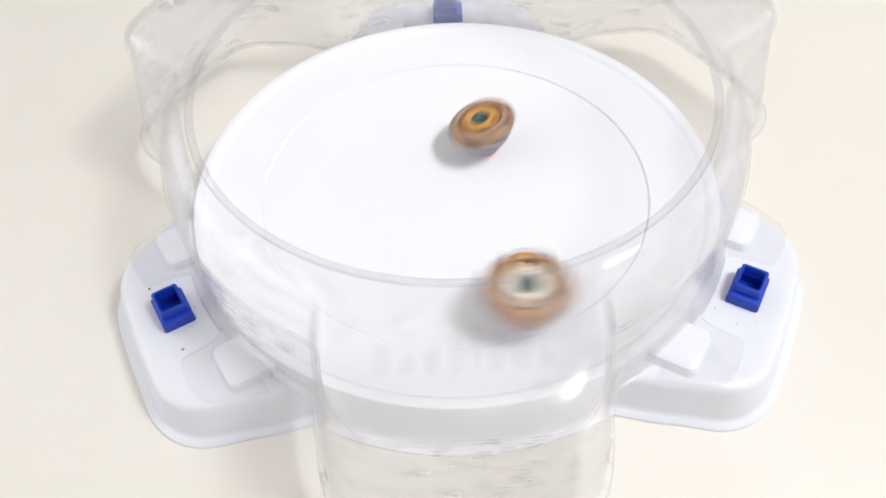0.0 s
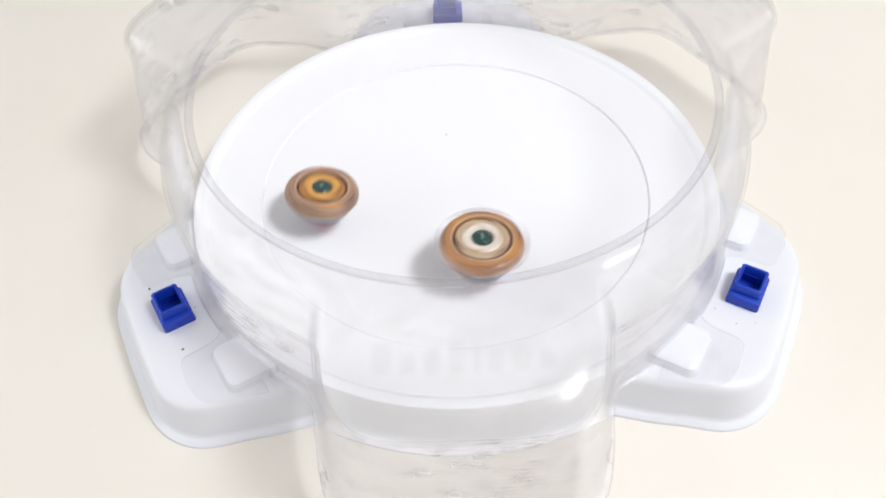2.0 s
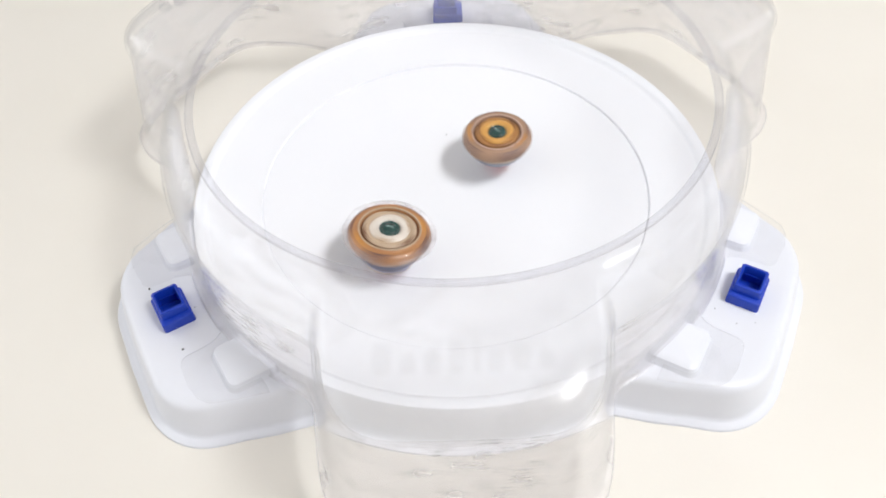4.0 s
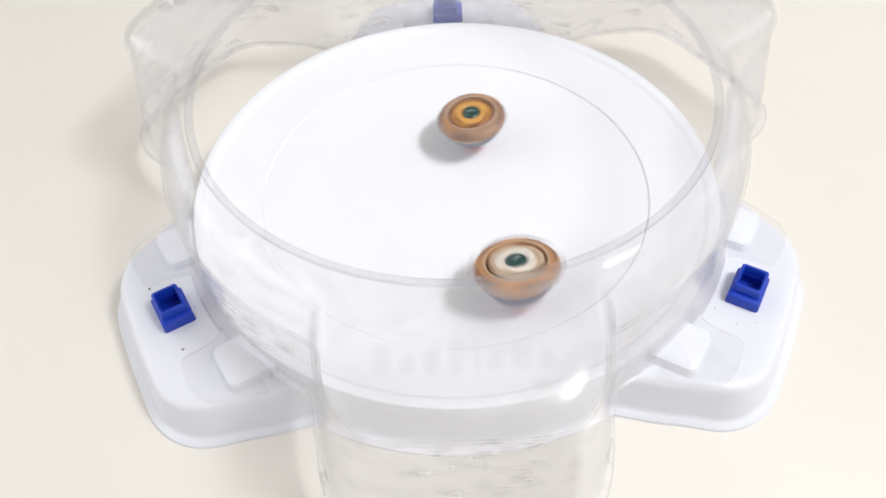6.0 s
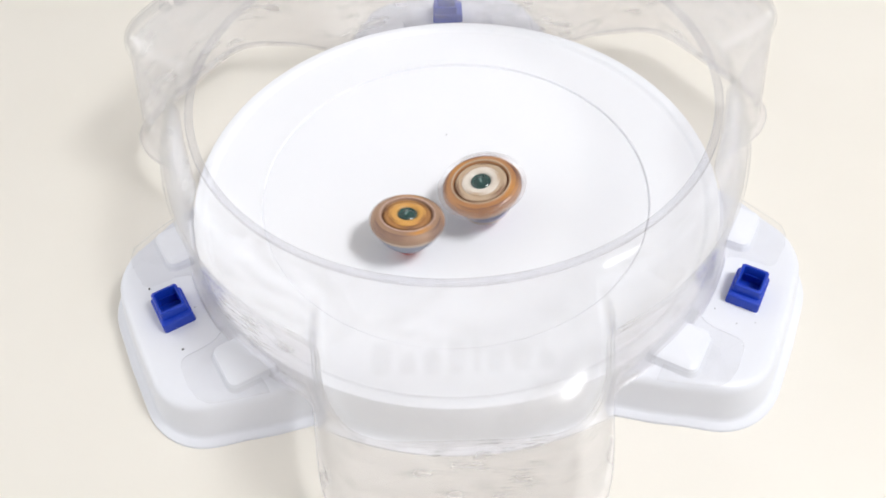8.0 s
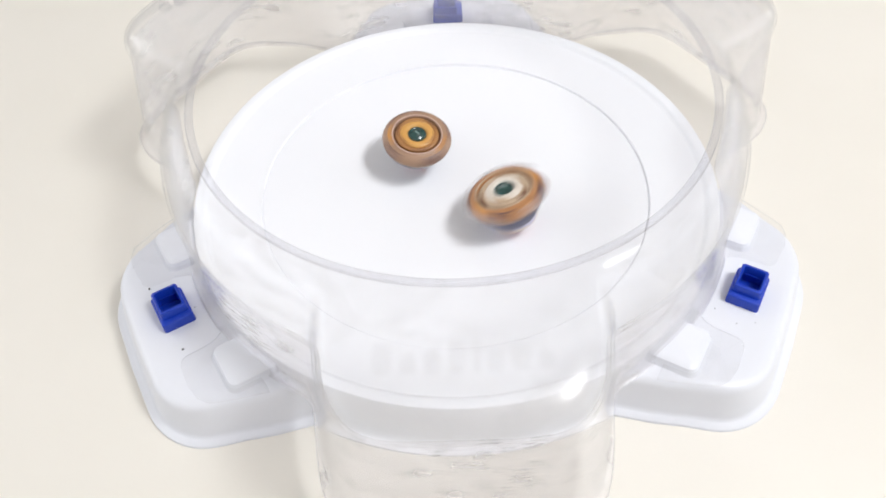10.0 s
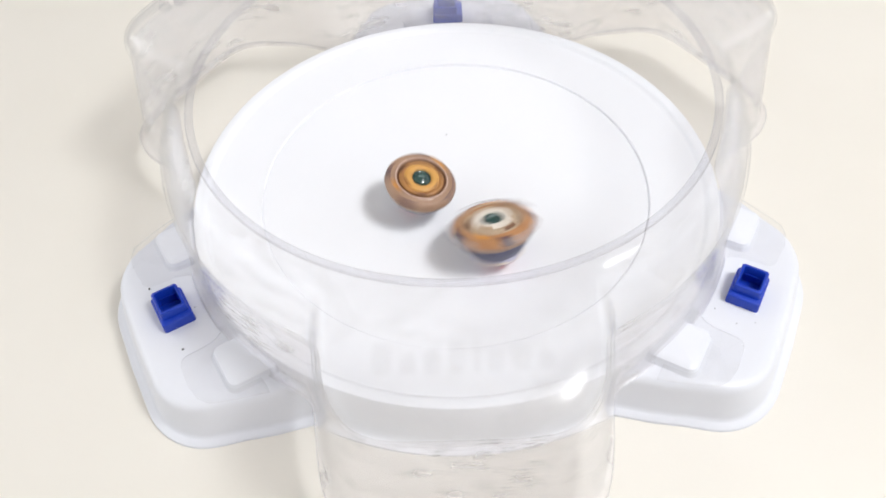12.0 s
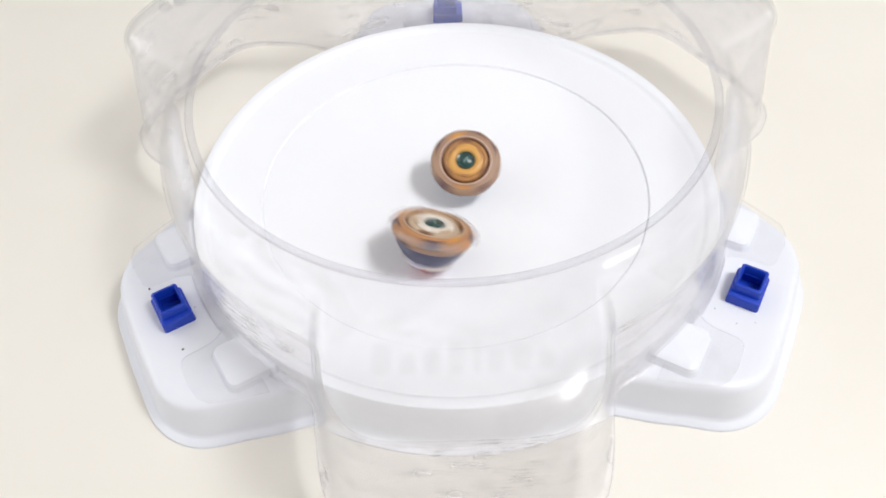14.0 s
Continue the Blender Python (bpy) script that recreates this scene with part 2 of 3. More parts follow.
def stadium_base():
    base = thing("toy_stadium", "white plastic stadium bowl with three lobes on the cream table", "toy stadium", m=BASE_M)
    dish = [(0.0, -0.118), (0.08, -0.117), (0.2, -0.113), (0.3, -0.108), (0.4, -0.099), (0.5, -0.087), (0.6, -0.073), (0.7, -0.058), (0.74, -0.0528),
            (0.7442, -0.0525), (0.7464, -0.0550), (0.7488, -0.0545), (0.7506, -0.0455), (0.7524, -0.0441), (0.7570, -0.0436), (0.80, -0.0405), (0.88, -0.028), (0.943, -0.0180),
            (0.949, -0.0162), (0.955, -0.0095), (0.961, -0.0025), (0.969, 0.0), (0.990, 0.0), (0.997, -0.003), (1.0, -0.010), (1.003, -0.06),
            (1.012, -0.17), (1.016, -0.205), (1.026, -0.217), (1.040, -0.2215), (1.047, -0.225), (1.047, FOOT)]
    part("bowl", revolve(dish, 160, S), BOWLM, base)
    for ax, skew in zip(AXES, (0.05, -0.05, 0.0)):
        rows = []
        for o, z in ((0.074, FOOT), (0.074, FOOT + 0.008), (0.071, FOOT + 0.012), (0.052, FOOT + 0.017), (0.044, FOOT + 0.024), (0.040, FOOT + 0.036),
                     (0.022, -0.105), (0.017, -0.085), (0.008, -0.071), (-0.006, -0.065), (-0.03, -0.0635)):
            rows.append([(S * x, S * y, S * z) for x, y in lobe_outline(o, skew)])
        lobe = part("lobe", rings(rows, closed=False, cap1=True), WHITE, base)
        lobe.rotation_euler[2] = radians(ax)
        for s in (-1, 1):
            lo, hi = sorted((s * 0.20, s * 0.392))
            b = part("raised_block", slab(0.91, 1.096, lo, hi, -0.066, -0.028, 0.036, 0.028, S, 0.008), WHITE, lobe)
    return base


def socket():
    """Blue square-holed launcher socket, in its own space with the lobe's top at z 0."""
    t = thing("socket", "blue plastic socket with a square hole, set in a white lobe", "socket", "sockets of the stadium")
    def frame_rows(steps):
        return [[(S * x, S * y, S * z) for x, y in rounded_rect(-a, a, -b, b, 0.010)] for a, b, z in steps]
    part("foot_plate", rings(frame_rows(((0.057, 0.070, -0.036), (0.056, 0.069, 0.002), (0.0545, 0.0675, 0.006), (0.051, 0.064, 0.008), (0.040, 0.044, 0.008)))), BLUE, t)
    collar = rings(frame_rows(((0.048, 0.055, 0.006), (0.047, 0.054, 0.037), (0.0455, 0.0525, 0.041), (0.043, 0.050, 0.0425), (0.037, 0.044, 0.0425), (0.0355, 0.0425, 0.040),
                               (0.034, 0.040, -0.029))), cap1=True)
    bmesh.ops.translate(collar, verts=collar.verts, vec=(0, S * 0.008, 0))
    part("collar", collar, BLUE, t)
    return t


def smooth(a, b, x):
    t = min(max((x - a) / (b - a), 0), 1)
    return t * t * (3 - 2 * t)


def cover_plan(deg, half, reach, power, ring):
    """Radius of the clear cover in a direction: a ring with three rounded pockets of that half width and reach."""
    d = min(abs((deg - b + 180) % 360 - 180) for b in BULGES)
    c, s = math.cos(radians(d)), math.sin(radians(d))
    r = ((c / reach) ** power + (s / half) ** power) ** (-1 / power)
    return (r ** 36 + ring ** 36) ** (1 / 36), smooth(1.0, 1.2, r)


LIP, TOP, FLANGE = 0.893, 0.498, -0.082


def shoulder_point(deg, f):
    """A point of the shoulder: f runs from 0 at the lip to 1 where the wall begins; rounder on the ring, flatter on a pocket."""
    ro, w = cover_plan(deg, 0.437, 1.30, 5.0, 1.018)
    zc = 0.28 + 0.10 * w
    a, e = f * math.pi / 2, 2 / (2 + w)
    return LIP + (ro - LIP) * math.sin(a) ** e, zc + (TOP - zc) * max(math.cos(a), 0) ** e, ro, zc, w


def cover():
    t = thing("stadium_cover", "clear scuffed plastic cover with open ring on the white stadium", "stadium cover", m=BASE_M)
    n, steps, cols = 540, 18, []
    for i in range(n):
        deg = 360 * i / n
        a = radians(deg)
        pts = []
        for k in range(steps + 1):
            r, z, ro, zc, w = shoulder_point(deg, k / steps)
            pts.append((r, z))
        rf = cover_plan(deg, 0.487, 1.365, 5.0, 1.03)[0]
        foot = FLANGE * w - 0.058 * (1 - w)
        for k in range(1, 8):
            f = k / 7
            pts.append((ro + (rf - ro) * f, zc + (foot + 0.012 - zc) * f))
        pts.append((rf + 0.004, foot + 0.003))
        pts.append((rf + 0.012, foot))
        pts.append((rf + 0.012 + 0.020 * w, foot - 0.001))
        cols.append([(S * r * math.cos(a), S * r * math.sin(a), S * z) for r, z in pts])
    for name, lo, hi, m in (("shoulder", 0, steps + 1, CLEAR), ("skirt_wall", steps, len(cols[0]), CLEAR_WALL)):
        shell = part(name, rings([[c[k] for c in cols] for k in range(lo, hi)]), m, t)
        sol = shell.modifiers.new("thickness", "SOLIDIFY")
        sol.thickness, sol.offset, sol.use_rim = 0.0016, 1, False
    # the pocket feet end in a thin bead
    for b in BULGES:
        rows = []
        for i in range(n):
            deg = 360 * i / n
            if abs((deg - b + 180) % 360 - 180) > 27:
                continue
            rows.append((abs((deg - b + 180 + 360) % 360), i))
        bead = []
        for _, i in sorted(rows):
            x, y, z = cols[i][-1]
            q = math.hypot(x, y)
            bead.append([(x + x / q * S * u, y + y / q * S * u, z + S * v) for u, v in ((-0.003, -0.003), (0.003, -0.003), (0.003, 0.004), (-0.003, 0.004))])
        part("foot_bead", rings(bead, cap0=True, cap1=True), CLEAR_RIM, t)
    # the ring's rounded lip
    prof = [(0.874, 0.491), (0.8715, 0.498), (0.874, 0.505), (0.879, 0.509), (0.887, 0.510), (0.896, 0.507), (0.899, 0.500), (0.896, 0.494), (0.889, 0.488), (0.880, 0.486)]
    part("rim", revolve(prof, 240, S, close=True), CLEAR_RIM, t, "thick rounded clear rim")
    for ax in AXES:
        for s in (-1, 1):
            plan = [(0.985, 0.120), (1.022, 0.135), (1.050, 0.158), (1.085, 0.170), (1.130, 0.173), (1.172, 0.175), (1.190, 0.184), (1.200, 0.205), (1.206, 0.290),
                    (1.196, 0.345), (1.172, 0.382), (1.130, 0.402), (1.050, 0.430), (0.985, 0.450)]
            rows = []
            for ins, z in ((0, -0.0625), (0, -0.053), (0.004, -0.050), (0.010, -0.0495)):
                rows.append([(S * (x + (1.09 - x) * ins * 9), S * s * (y + (0.29 - y) * ins * 7), S * z) for x, y in plan])
            tab = part("mounting_tab", rings(rows, cap1=True), CLEAR, t)
            tab.rotation_euler[2] = radians(ax)
        part("foot_edge", sector([(1.037, -0.0625), (1.037, -0.054), (1.040, -0.051), (1.044, -0.052), (1.046, -0.0625)], ax - 7.4, ax + 7.4, 16, S), CLEAR_RIM, t)
    # raised lettering of the maker, as plain strokes along the front pocket's shoulder
    def shoulder(lat, q):
        deg = 270 + math.degrees(math.atan2(lat, 1.09))
        want = math.hypot(1.055 + 0.11 * q, lat)
        lo, hi = 0.0, 1.0
        for _ in range(30):
            f = (lo + hi) / 2
            lo, hi = (f, hi) if shoulder_point(deg, f)[0] < want else (lo, f)
        return Vector((lat, -1.055 - 0.11 * q, shoulder_point(deg, lo)[1]))
    def stroke(u0, u1, v0, v1):
        rows = []
        for ins, up in ((0, 0.0005), (0.002, 0.0022), (0.005, 0.0032)):
            ins = min(ins, 0.4 * (u1 - u0))
            row = []
            for u, v in rounded_rect(u0 + ins, u1 - ins, v0 / 9 + ins, v1 / 9 - ins, min(0.022, 0.45 * (u1 - u0)) - ins, 5):
                p = shoulder(u, 1 - 9 * v)
                row.append((S * p.x, S * p.y, S * (p.z + up)))
            rows.append(row)
        part("raised_stroke", rings(rows, cap1=True), CLEAR_LOGO, t)
    x = -0.238
    for wd, tall in ((0.054, 1.0), (0.046, 0.66), (0.048, 0.78), (0.046, 1.0), (0.018, 1.0), (0.046, 0.66), (0.048, 1.0), (0.046, 0.66)):
        stroke(x, x + wd, 0.05, 0.86 * tall)
        x += wd + 0.017
    # two small moulded rings on one pocket
    for x, y in ((-1.071, 0.469), (-1.017, 0.495)):
        deg = math.degrees(math.atan2(y, x))
        z = max(shoulder_point(deg, k / 60)[1] for k in range(61) if shoulder_point(deg, k / 60)[0] >= math.hypot(x, y))
        m = Matrix.Translation((S * x, S * y, S * (z + 0.004)))
        bm = revolve([(0.024, -0.004), (0.023, 0.008), (0.018, 0.011), (0.014, 0.006), (0.0, 0.005)], 24, S)
        bm.transform(m)
        part("moulded_ring", bm, CLEAR_RIM, t)
    return t


# ---- spinning tops ----
def spinning_top(name, label, mats, k, rl, clear, waist, metal):
    """A burst-type top, millimetres, tip at the origin. mats: layer, insert, recess, inner ring; rl: layer radius."""
    t = thing(name, label, "spinning top", "spinning tops")
    mm = 0.001 * k
    layer, insert, recess, middle, inner, side, edge = mats

    def blades(a, r, z):
        return 1 + 0.020 * max(0, math.sin(8 * a)) * (r > rl * 0.8)

    def low(profile):
        """Squat stance: the stem under the disc is short."""
        return [(r, z - 3.0 * min(z / 10, 1)) for r, z in profile]
    part("tip", revolve(low([(0, 0), (1.6, 0.15), (2.6, 1.0), (3.0, 2.4), (3.0, 4)]), 24, mm), RED, t, "red plastic tip")
    part("driver", revolve(low([(2.9, 3.2), (4.4, 3.8), (5.6, 5.2), (7.0, 7.4), (8.2 * waist, 9), (9 * waist, 10), (9 * waist, 12)]), 36, mm), RED, t, "red plastic driver")
    part("driver_collar", revolve(low([(8.6 * waist, 9.2), (12.2 * waist, 9.9), (13.6 * waist, 10.8), (14.4 * waist, 12.4), (13.6 * waist, 14.0)]), 40, mm,
                                  lambda a, r, z: 1 + 0.05 * (math.sin(3 * a) > 0.6)), VIOLET, t, "lavender-grey collar")
    part("collar_ring", revolve(low([(13.9 * waist, 11.2), (14.9 * waist, 11.6), (15.1 * waist, 12.2), (14.2 * waist, 12.7)]), 40, mm), SILVER, t, "pale shiny ring")
    cone = [(rl - 5.6, 18.8), (rl - 3.9, 21.4), (rl - 2.7, 24.2), (12, 24.4)]
    cone = ([(9, 12.4), (rl - 11.0, 12.6), (rl - 8.6, 14.6)] if clear else [(4.8, 8.6), (7.4, 9.2), (10.2, 11.6), (13.8, 15.2)]) + cone
    part("disc", revolve(low(cone), 72, mm, lambda a, r, z: 1 + 0.025 * (math.sin(8 * a) > 0.2)), metal, t, "dark blue-grey metal disc")
    # the gold top's skirt has the highlight along its lower rim put into its colour
    part("skirt", revolve(low([(rl - 6, 24.2), (rl - 3.0, 24.0), (rl - 2.1, 24.7), (rl - 1.3, 25.8), (rl - 0.8, 26.8), (rl - 0.35, 28.0), (rl - 3, 28.3)]), 96, mm, blades),
         side, t, "tan lower edge, coloured paler on the gold top as if lit")
    ring = [(rl - 2.5, 27.6), (rl - 0.25, 28.0), (rl, 29.0), (rl - 0.15, 30.2), (rl - 1.0, 31.8), (rl - 2.2, 32.9), (rl - 3.3, 33.2), (rl - 4.4, 33.1), (rl - 5.2, 33.4),
            (rl - 5.9, 33.9), (rl - 6.5, 33.9), (rl - 6.9, 33.4), (rl - 7.2, 32.0)]
    part("layer_ring", revolve(low(ring), 120, mm, blades), layer, t)
    # inlaid patches round the layer, dark, bright and pale in turn
    spread = random.Random(7 if clear else 3)
    angle = 0.0
    for i in range(9):
        wide = spread.uniform(18, 36)
        outer = [(rl - 3, 27.9), (rl + 0.2, 28.4), (rl + 0.1, 30.3), (rl - 0.8, 31.95), (rl - 2.1, 33.1), (rl - 3.0, 33.3), (rl - 3, 29)]
        crest = [(rl - 3.0, 32.4), (rl - 3.1, 33.35), (rl - 4.4, 33.3), (rl - 5.2, 33.55), (rl - 5.7, 33.9), (rl - 5.7, 32.4)]
        lowest = [(rl - 2.4, 24.8), (rl - 1.9, 24.6), (rl - 1.1, 25.7), (rl - 0.6, 26.7), (rl - 0.2, 27.7), (rl - 1.5, 27.9)]
        prof = (outer, crest, outer, lowest)[i % 4]
        part("blade_inlay", sector(low(prof), angle, angle + wide, 8, mm), (insert, AMBER, insert, insert)[i % 4], t)
        angle += 40
    part("raised_edge", revolve(low([(rl - 5.7, 33.7), (rl - 5.85, 34.15), (rl - 6.25, 34.25), (rl - 6.6, 34.1), (rl - 6.75, 33.6)]), 96, mm), edge, t, "thin pale raised edge")
    part("recess", revolve(low([(rl - 6.8, 33.0), (rl - 7.2, 32.0), (rl - 7.9, 31.9), (rl - 8.6, 32.8)]), 64, mm), recess, t, "dark recessed ring")
    ri = rl - 8.4
    part("middle_ring", revolve(low([(ri + 0.2, 31.8), (ri, 33.4), (ri - 0.7, 34.0), (ri - 2.0, 34.1), (ri - 2.6, 33.8), (ri - 4.0, 33.6)]), 72, mm), middle, t)
    rj = ri - (3.7 if clear else 2.7)
    part("inner_ring", revolve(low([(rj, 33.2), (rj - 0.3, 34.2), (rj - 1.2, 34.75), (rj - 2.4, 35.0), (7.6, 35.0), (6.6, 34.4), (5.9, 33.5)]), 72, mm), inner, t)
    for i in range(3):
        part("ring_mark", sector(low([(ri - 0.3, 32.4), (ri + 0.15, 33.4), (ri - 0.7, 34.2), (ri - 1.8, 34.25), (ri - 2.2, 32.4)]), 120 * i + 20, 120 * i + 50, 7, mm), recess, t)
        part("inner_mark", sector(low([(rj + 0.1, 33.2), (rj - 0.2, 34.4), (rj - 1.0, 34.9), (rj - 1.6, 34.95), (rj - 1.6, 33.2)]), 120 * i + 70, 120 * i + 112, 7, mm), middle, t)
    part("core", revolve(low([(5.9, 33.3), (5.8, 34.3), (5.3, 34.7), (4.7, 34.6), (4.3, 34.3), (3.5, 34.7), (2.2, 35.2), (1.0, 35.4), (0, 35.45)]), 36, mm), CORE, t, "dark green core")
    # a pale bar on the core stands in for the lamp's glint
    part("core_glint", box(-0.0022 * k, 0.0022 * k, -0.0006 * k, 0.0006 * k, 0.0318 * k, 0.0325 * k, 0.0002), GLINT, t)
    if clear:
        for i in range(3):
            prof = [(rl - 0.9, 30.6), (rl + 2.2, 29.8), (rl + 3.0, 30.3), (rl + 3.0, 31.2), (rl + 2.0, 32.2), (rl - 0.9, 32.6)]
            part("clear_blade", sector(low(prof), 120 * i + 5, 120 * i + 88, 16, mm), HALO, t, "clear plastic blade")
    return t


# where each top's tip stands and how its axis leans: seconds, x, y, z, and the axis's x and y
GOLD_PATH = [
    (0, 0.0274, 0.0397, 0.0210, -0.276, 0.068), (0.1, 0.0468, 0.0694, 0.0246, -0.327, 0.002),
    (0.2, 0.0737, 0.0847, 0.0288, -0.385, -0.043), (0.3, 0.0849, 0.0750, 0.0288, -0.339, -0.046),
    (0.4, 0.0848, 0.0496, 0.0267, -0.278, -0.032), (0.5, 0.0699, 0.0261, 0.0235, -0.198, -0.022),
    (0.6, 0.0465, 0.0155, 0.0209, -0.165, -0.040), (0.7, 0.0196, 0.0112, 0.0200, -0.125, -0.067),
    (0.8, -0.0111, 0.0186, 0.0201, -0.077, -0.109), (0.9, -0.0334, 0.0399, 0.0212, -0.040, -0.166),
    (1, -0.0420, 0.0605, 0.0235, -0.023, -0.220), (1.1, -0.0403, 0.0782, 0.0251, -0.006, -0.212),
    (1.2, -0.0217, 0.0773, 0.0242, -0.013, -0.180), (1.3, 0.0204, 0.0425, 0.0208, -0.054, -0.106),
    (1.4, 0.0316, 0.0017, 0.0203, -0.049, -0.026), (1.5, 0.0188, -0.0319, 0.0205, -0.009, 0.047),
    (1.6, -0.0076, -0.0528, 0.0213, 0.030, 0.089), (1.7, -0.0363, -0.0612, 0.0232, 0.070, 0.114),
    (1.8, -0.0620, -0.0562, 0.0246, 0.105, 0.121), (1.9, -0.0792, -0.0424, 0.0254, 0.128, 0.115),
    (2, -0.0853, -0.0220, 0.0251, 0.135, 0.101), (2.1, -0.0777, -0.0006, 0.0239, 0.125, 0.073),
    (2.2, -0.0558, 0.0119, 0.0217, 0.096, 0.056), (2.3, -0.0304, 0.0121, 0.0203, 0.062, 0.055),
    (2.4, -0.0055, 0.0050, 0.0194, 0.029, 0.064), (2.5, 0.0196, 0.0060, 0.0199, -0.005, 0.062),
    (2.6, 0.0441, 0.0125, 0.0209, -0.038, 0.054), (2.7, 0.0673, 0.0030, 0.0229, -0.069, 0.065),
    (2.8, 0.0757, -0.0156, 0.0239, -0.081, 0.089), (2.9, 0.0723, -0.0350, 0.0241, -0.076, 0.115),
    (3, 0.0587, -0.0486, 0.0237, -0.057, 0.133), (3.1, 0.0541, -0.0600, 0.0242, -0.113, 0.182),
    (3.2, 0.0804, -0.0752, 0.0284, -0.205, 0.239), (3.6, 0.0755, -0.0179, 0.0239, -0.144, 0.108),
    (4, 0.0298, 0.0270, 0.0207, -0.022, -0.003), (4.5, -0.0235, 0.0330, 0.0207, 0.053, 0.003),
    (5, -0.0577, 0.0133, 0.0220, 0.099, 0.042), (5.3, -0.0504, -0.0008, 0.0211, 0.089, 0.068),
    (5.5, -0.0268, -0.0012, 0.0202, 0.057, 0.072), (5.7, -0.0002, 0.0074, 0.0194, -0.019, 0.061),
    (5.9, 0.0015, 0.0414, 0.0208, -0.063, 0.018), (6, 0.0165, 0.0461, 0.0209, -0.103, 0.013),
    (6.1, 0.0314, 0.0445, 0.0214, -0.144, -0.012), (6.3, 0.0379, 0.0223, 0.0208, -0.195, -0.041),
    (6.4, 0.0258, 0.0475, 0.0213, -0.199, -0.103), (6.5, 0.0119, 0.0691, 0.0231, -0.200, -0.161),
    (6.7, 0.0074, 0.0736, 0.0235, -0.116, -0.193), (6.9, -0.0041, 0.0542, 0.0213, -0.020, -0.195),
    (7, -0.0129, 0.0424, 0.0208, 0.032, -0.192), (7.1, -0.0310, 0.0458, 0.0215, 0.091, -0.193),
    (7.3, -0.0395, 0.0213, 0.0207, 0.166, -0.156), (7.5, -0.0516, 0.0025, 0.0212, 0.245, -0.123),
    (7.7, -0.0555, -0.0162, 0.0218, 0.190, -0.007), (7.9, -0.0403, -0.0388, 0.0217, 0.106, 0.114),
    (8, -0.0315, -0.0464, 0.0217, 0.063, 0.169), (8.2, -0.0160, -0.0563, 0.0219, 0.043, 0.182),
    (8.6, 0.0203, -0.0443, 0.0209, -0.094, 0.099), (9, 0.0408, -0.0029, 0.0207, -0.213, -0.019),
    (9.4, 0.0133, 0.0370, 0.0206, -0.065, -0.171), (9.8, -0.0201, 0.0420, 0.0209, 0.060, -0.182),
    (10.1, -0.0251, 0.0261, 0.0205, 0.094, -0.100), (10.3, -0.0169, 0.0106, 0.0199, 0.100, -0.039),
    (10.4, -0.0102, -0.0148, 0.0199, 0.035, 0.089), (10.5, 0.0034, -0.0316, 0.0203, -0.021, 0.174),
    (10.6, 0.0182, -0.0325, 0.0205, -0.066, 0.152), (10.7, 0.0298, -0.0244, 0.0205, -0.145, 0.104),
    (10.8, 0.0326, -0.0076, 0.0203, -0.239, 0.008), (10.9, 0.0241, 0.0131, 0.0202, -0.238, -0.093),
    (11, 0.0098, 0.0270, 0.0203, -0.181, -0.268), (11.1, -0.0118, 0.0225, 0.0202, 0.064, -0.307),
    (11.2, -0.0203, -0.0019, 0.0200, 0.168, -0.118), (11.3, -0.0243, -0.0264, 0.0205, 0.151, 0.060),
    (11.4, -0.0079, -0.0395, 0.0206, 0.034, 0.183), (11.5, 0.0130, -0.0348, 0.0204, -0.099, 0.154),
    (11.6, 0.0260, -0.0134, 0.0202, -0.253, 0.009), (11.7, 0.0238, 0.0104, 0.0202, -0.324, -0.158),
    (11.8, 0.0035, 0.0208, 0.0200, -0.156, -0.315), (11.9, -0.0203, 0.0103, 0.0200, 0.128, -0.242),
    (12, -0.0273, -0.0080, 0.0203, 0.218, -0.072), (12.1, -0.0163, -0.0265, 0.0203, 0.085, 0.164),
    (12.2, -0.0040, -0.0319, 0.0203, 0.027, 0.112), (12.3, 0.0087, -0.0265, 0.0202, -0.115, 0.065),
    (12.4, 0.0143, -0.0094, 0.0197, -0.223, -0.067), (12.5, 0.0124, -0.0186, 0.0200, 0.039, 0.053),
    (12.6, 0.0119, -0.0174, 0.0200, -0.000, 0.000), (12.7, 0.0028, -0.0066, 0.0196, 0.106, -0.142),
    (12.8, 0.0116, 0.0142, 0.0198, -0.250, -0.182), (12.9, -0.0034, 0.0274, 0.0202, 0.009, -0.350),
    (13, -0.0104, 0.0197, 0.0201, 0.154, -0.263), (13.1, -0.0128, 0.0053, 0.0197, 0.235, -0.148),
    (13.2, -0.0144, -0.0159, 0.0200, 0.180, 0.011), (13.3, -0.0046, -0.0263, 0.0202, 0.094, 0.137),
    (13.4, 0.0071, -0.0355, 0.0204, -0.012, 0.179), (13.5, 0.0160, -0.0345, 0.0205, -0.063, 0.178),
    (13.6, 0.0257, -0.0274, 0.0205, -0.239, 0.096), (13.7, 0.0271, -0.0198, 0.0203, -0.271, -0.013),
    (13.8, 0.0266, -0.0110, 0.0202, -0.303, -0.032), (13.9, 0.0225, 0.0026, 0.0201, -0.266, -0.165),
    (14, 0.0080, 0.0182, 0.0199, -0.014, -0.405),
]
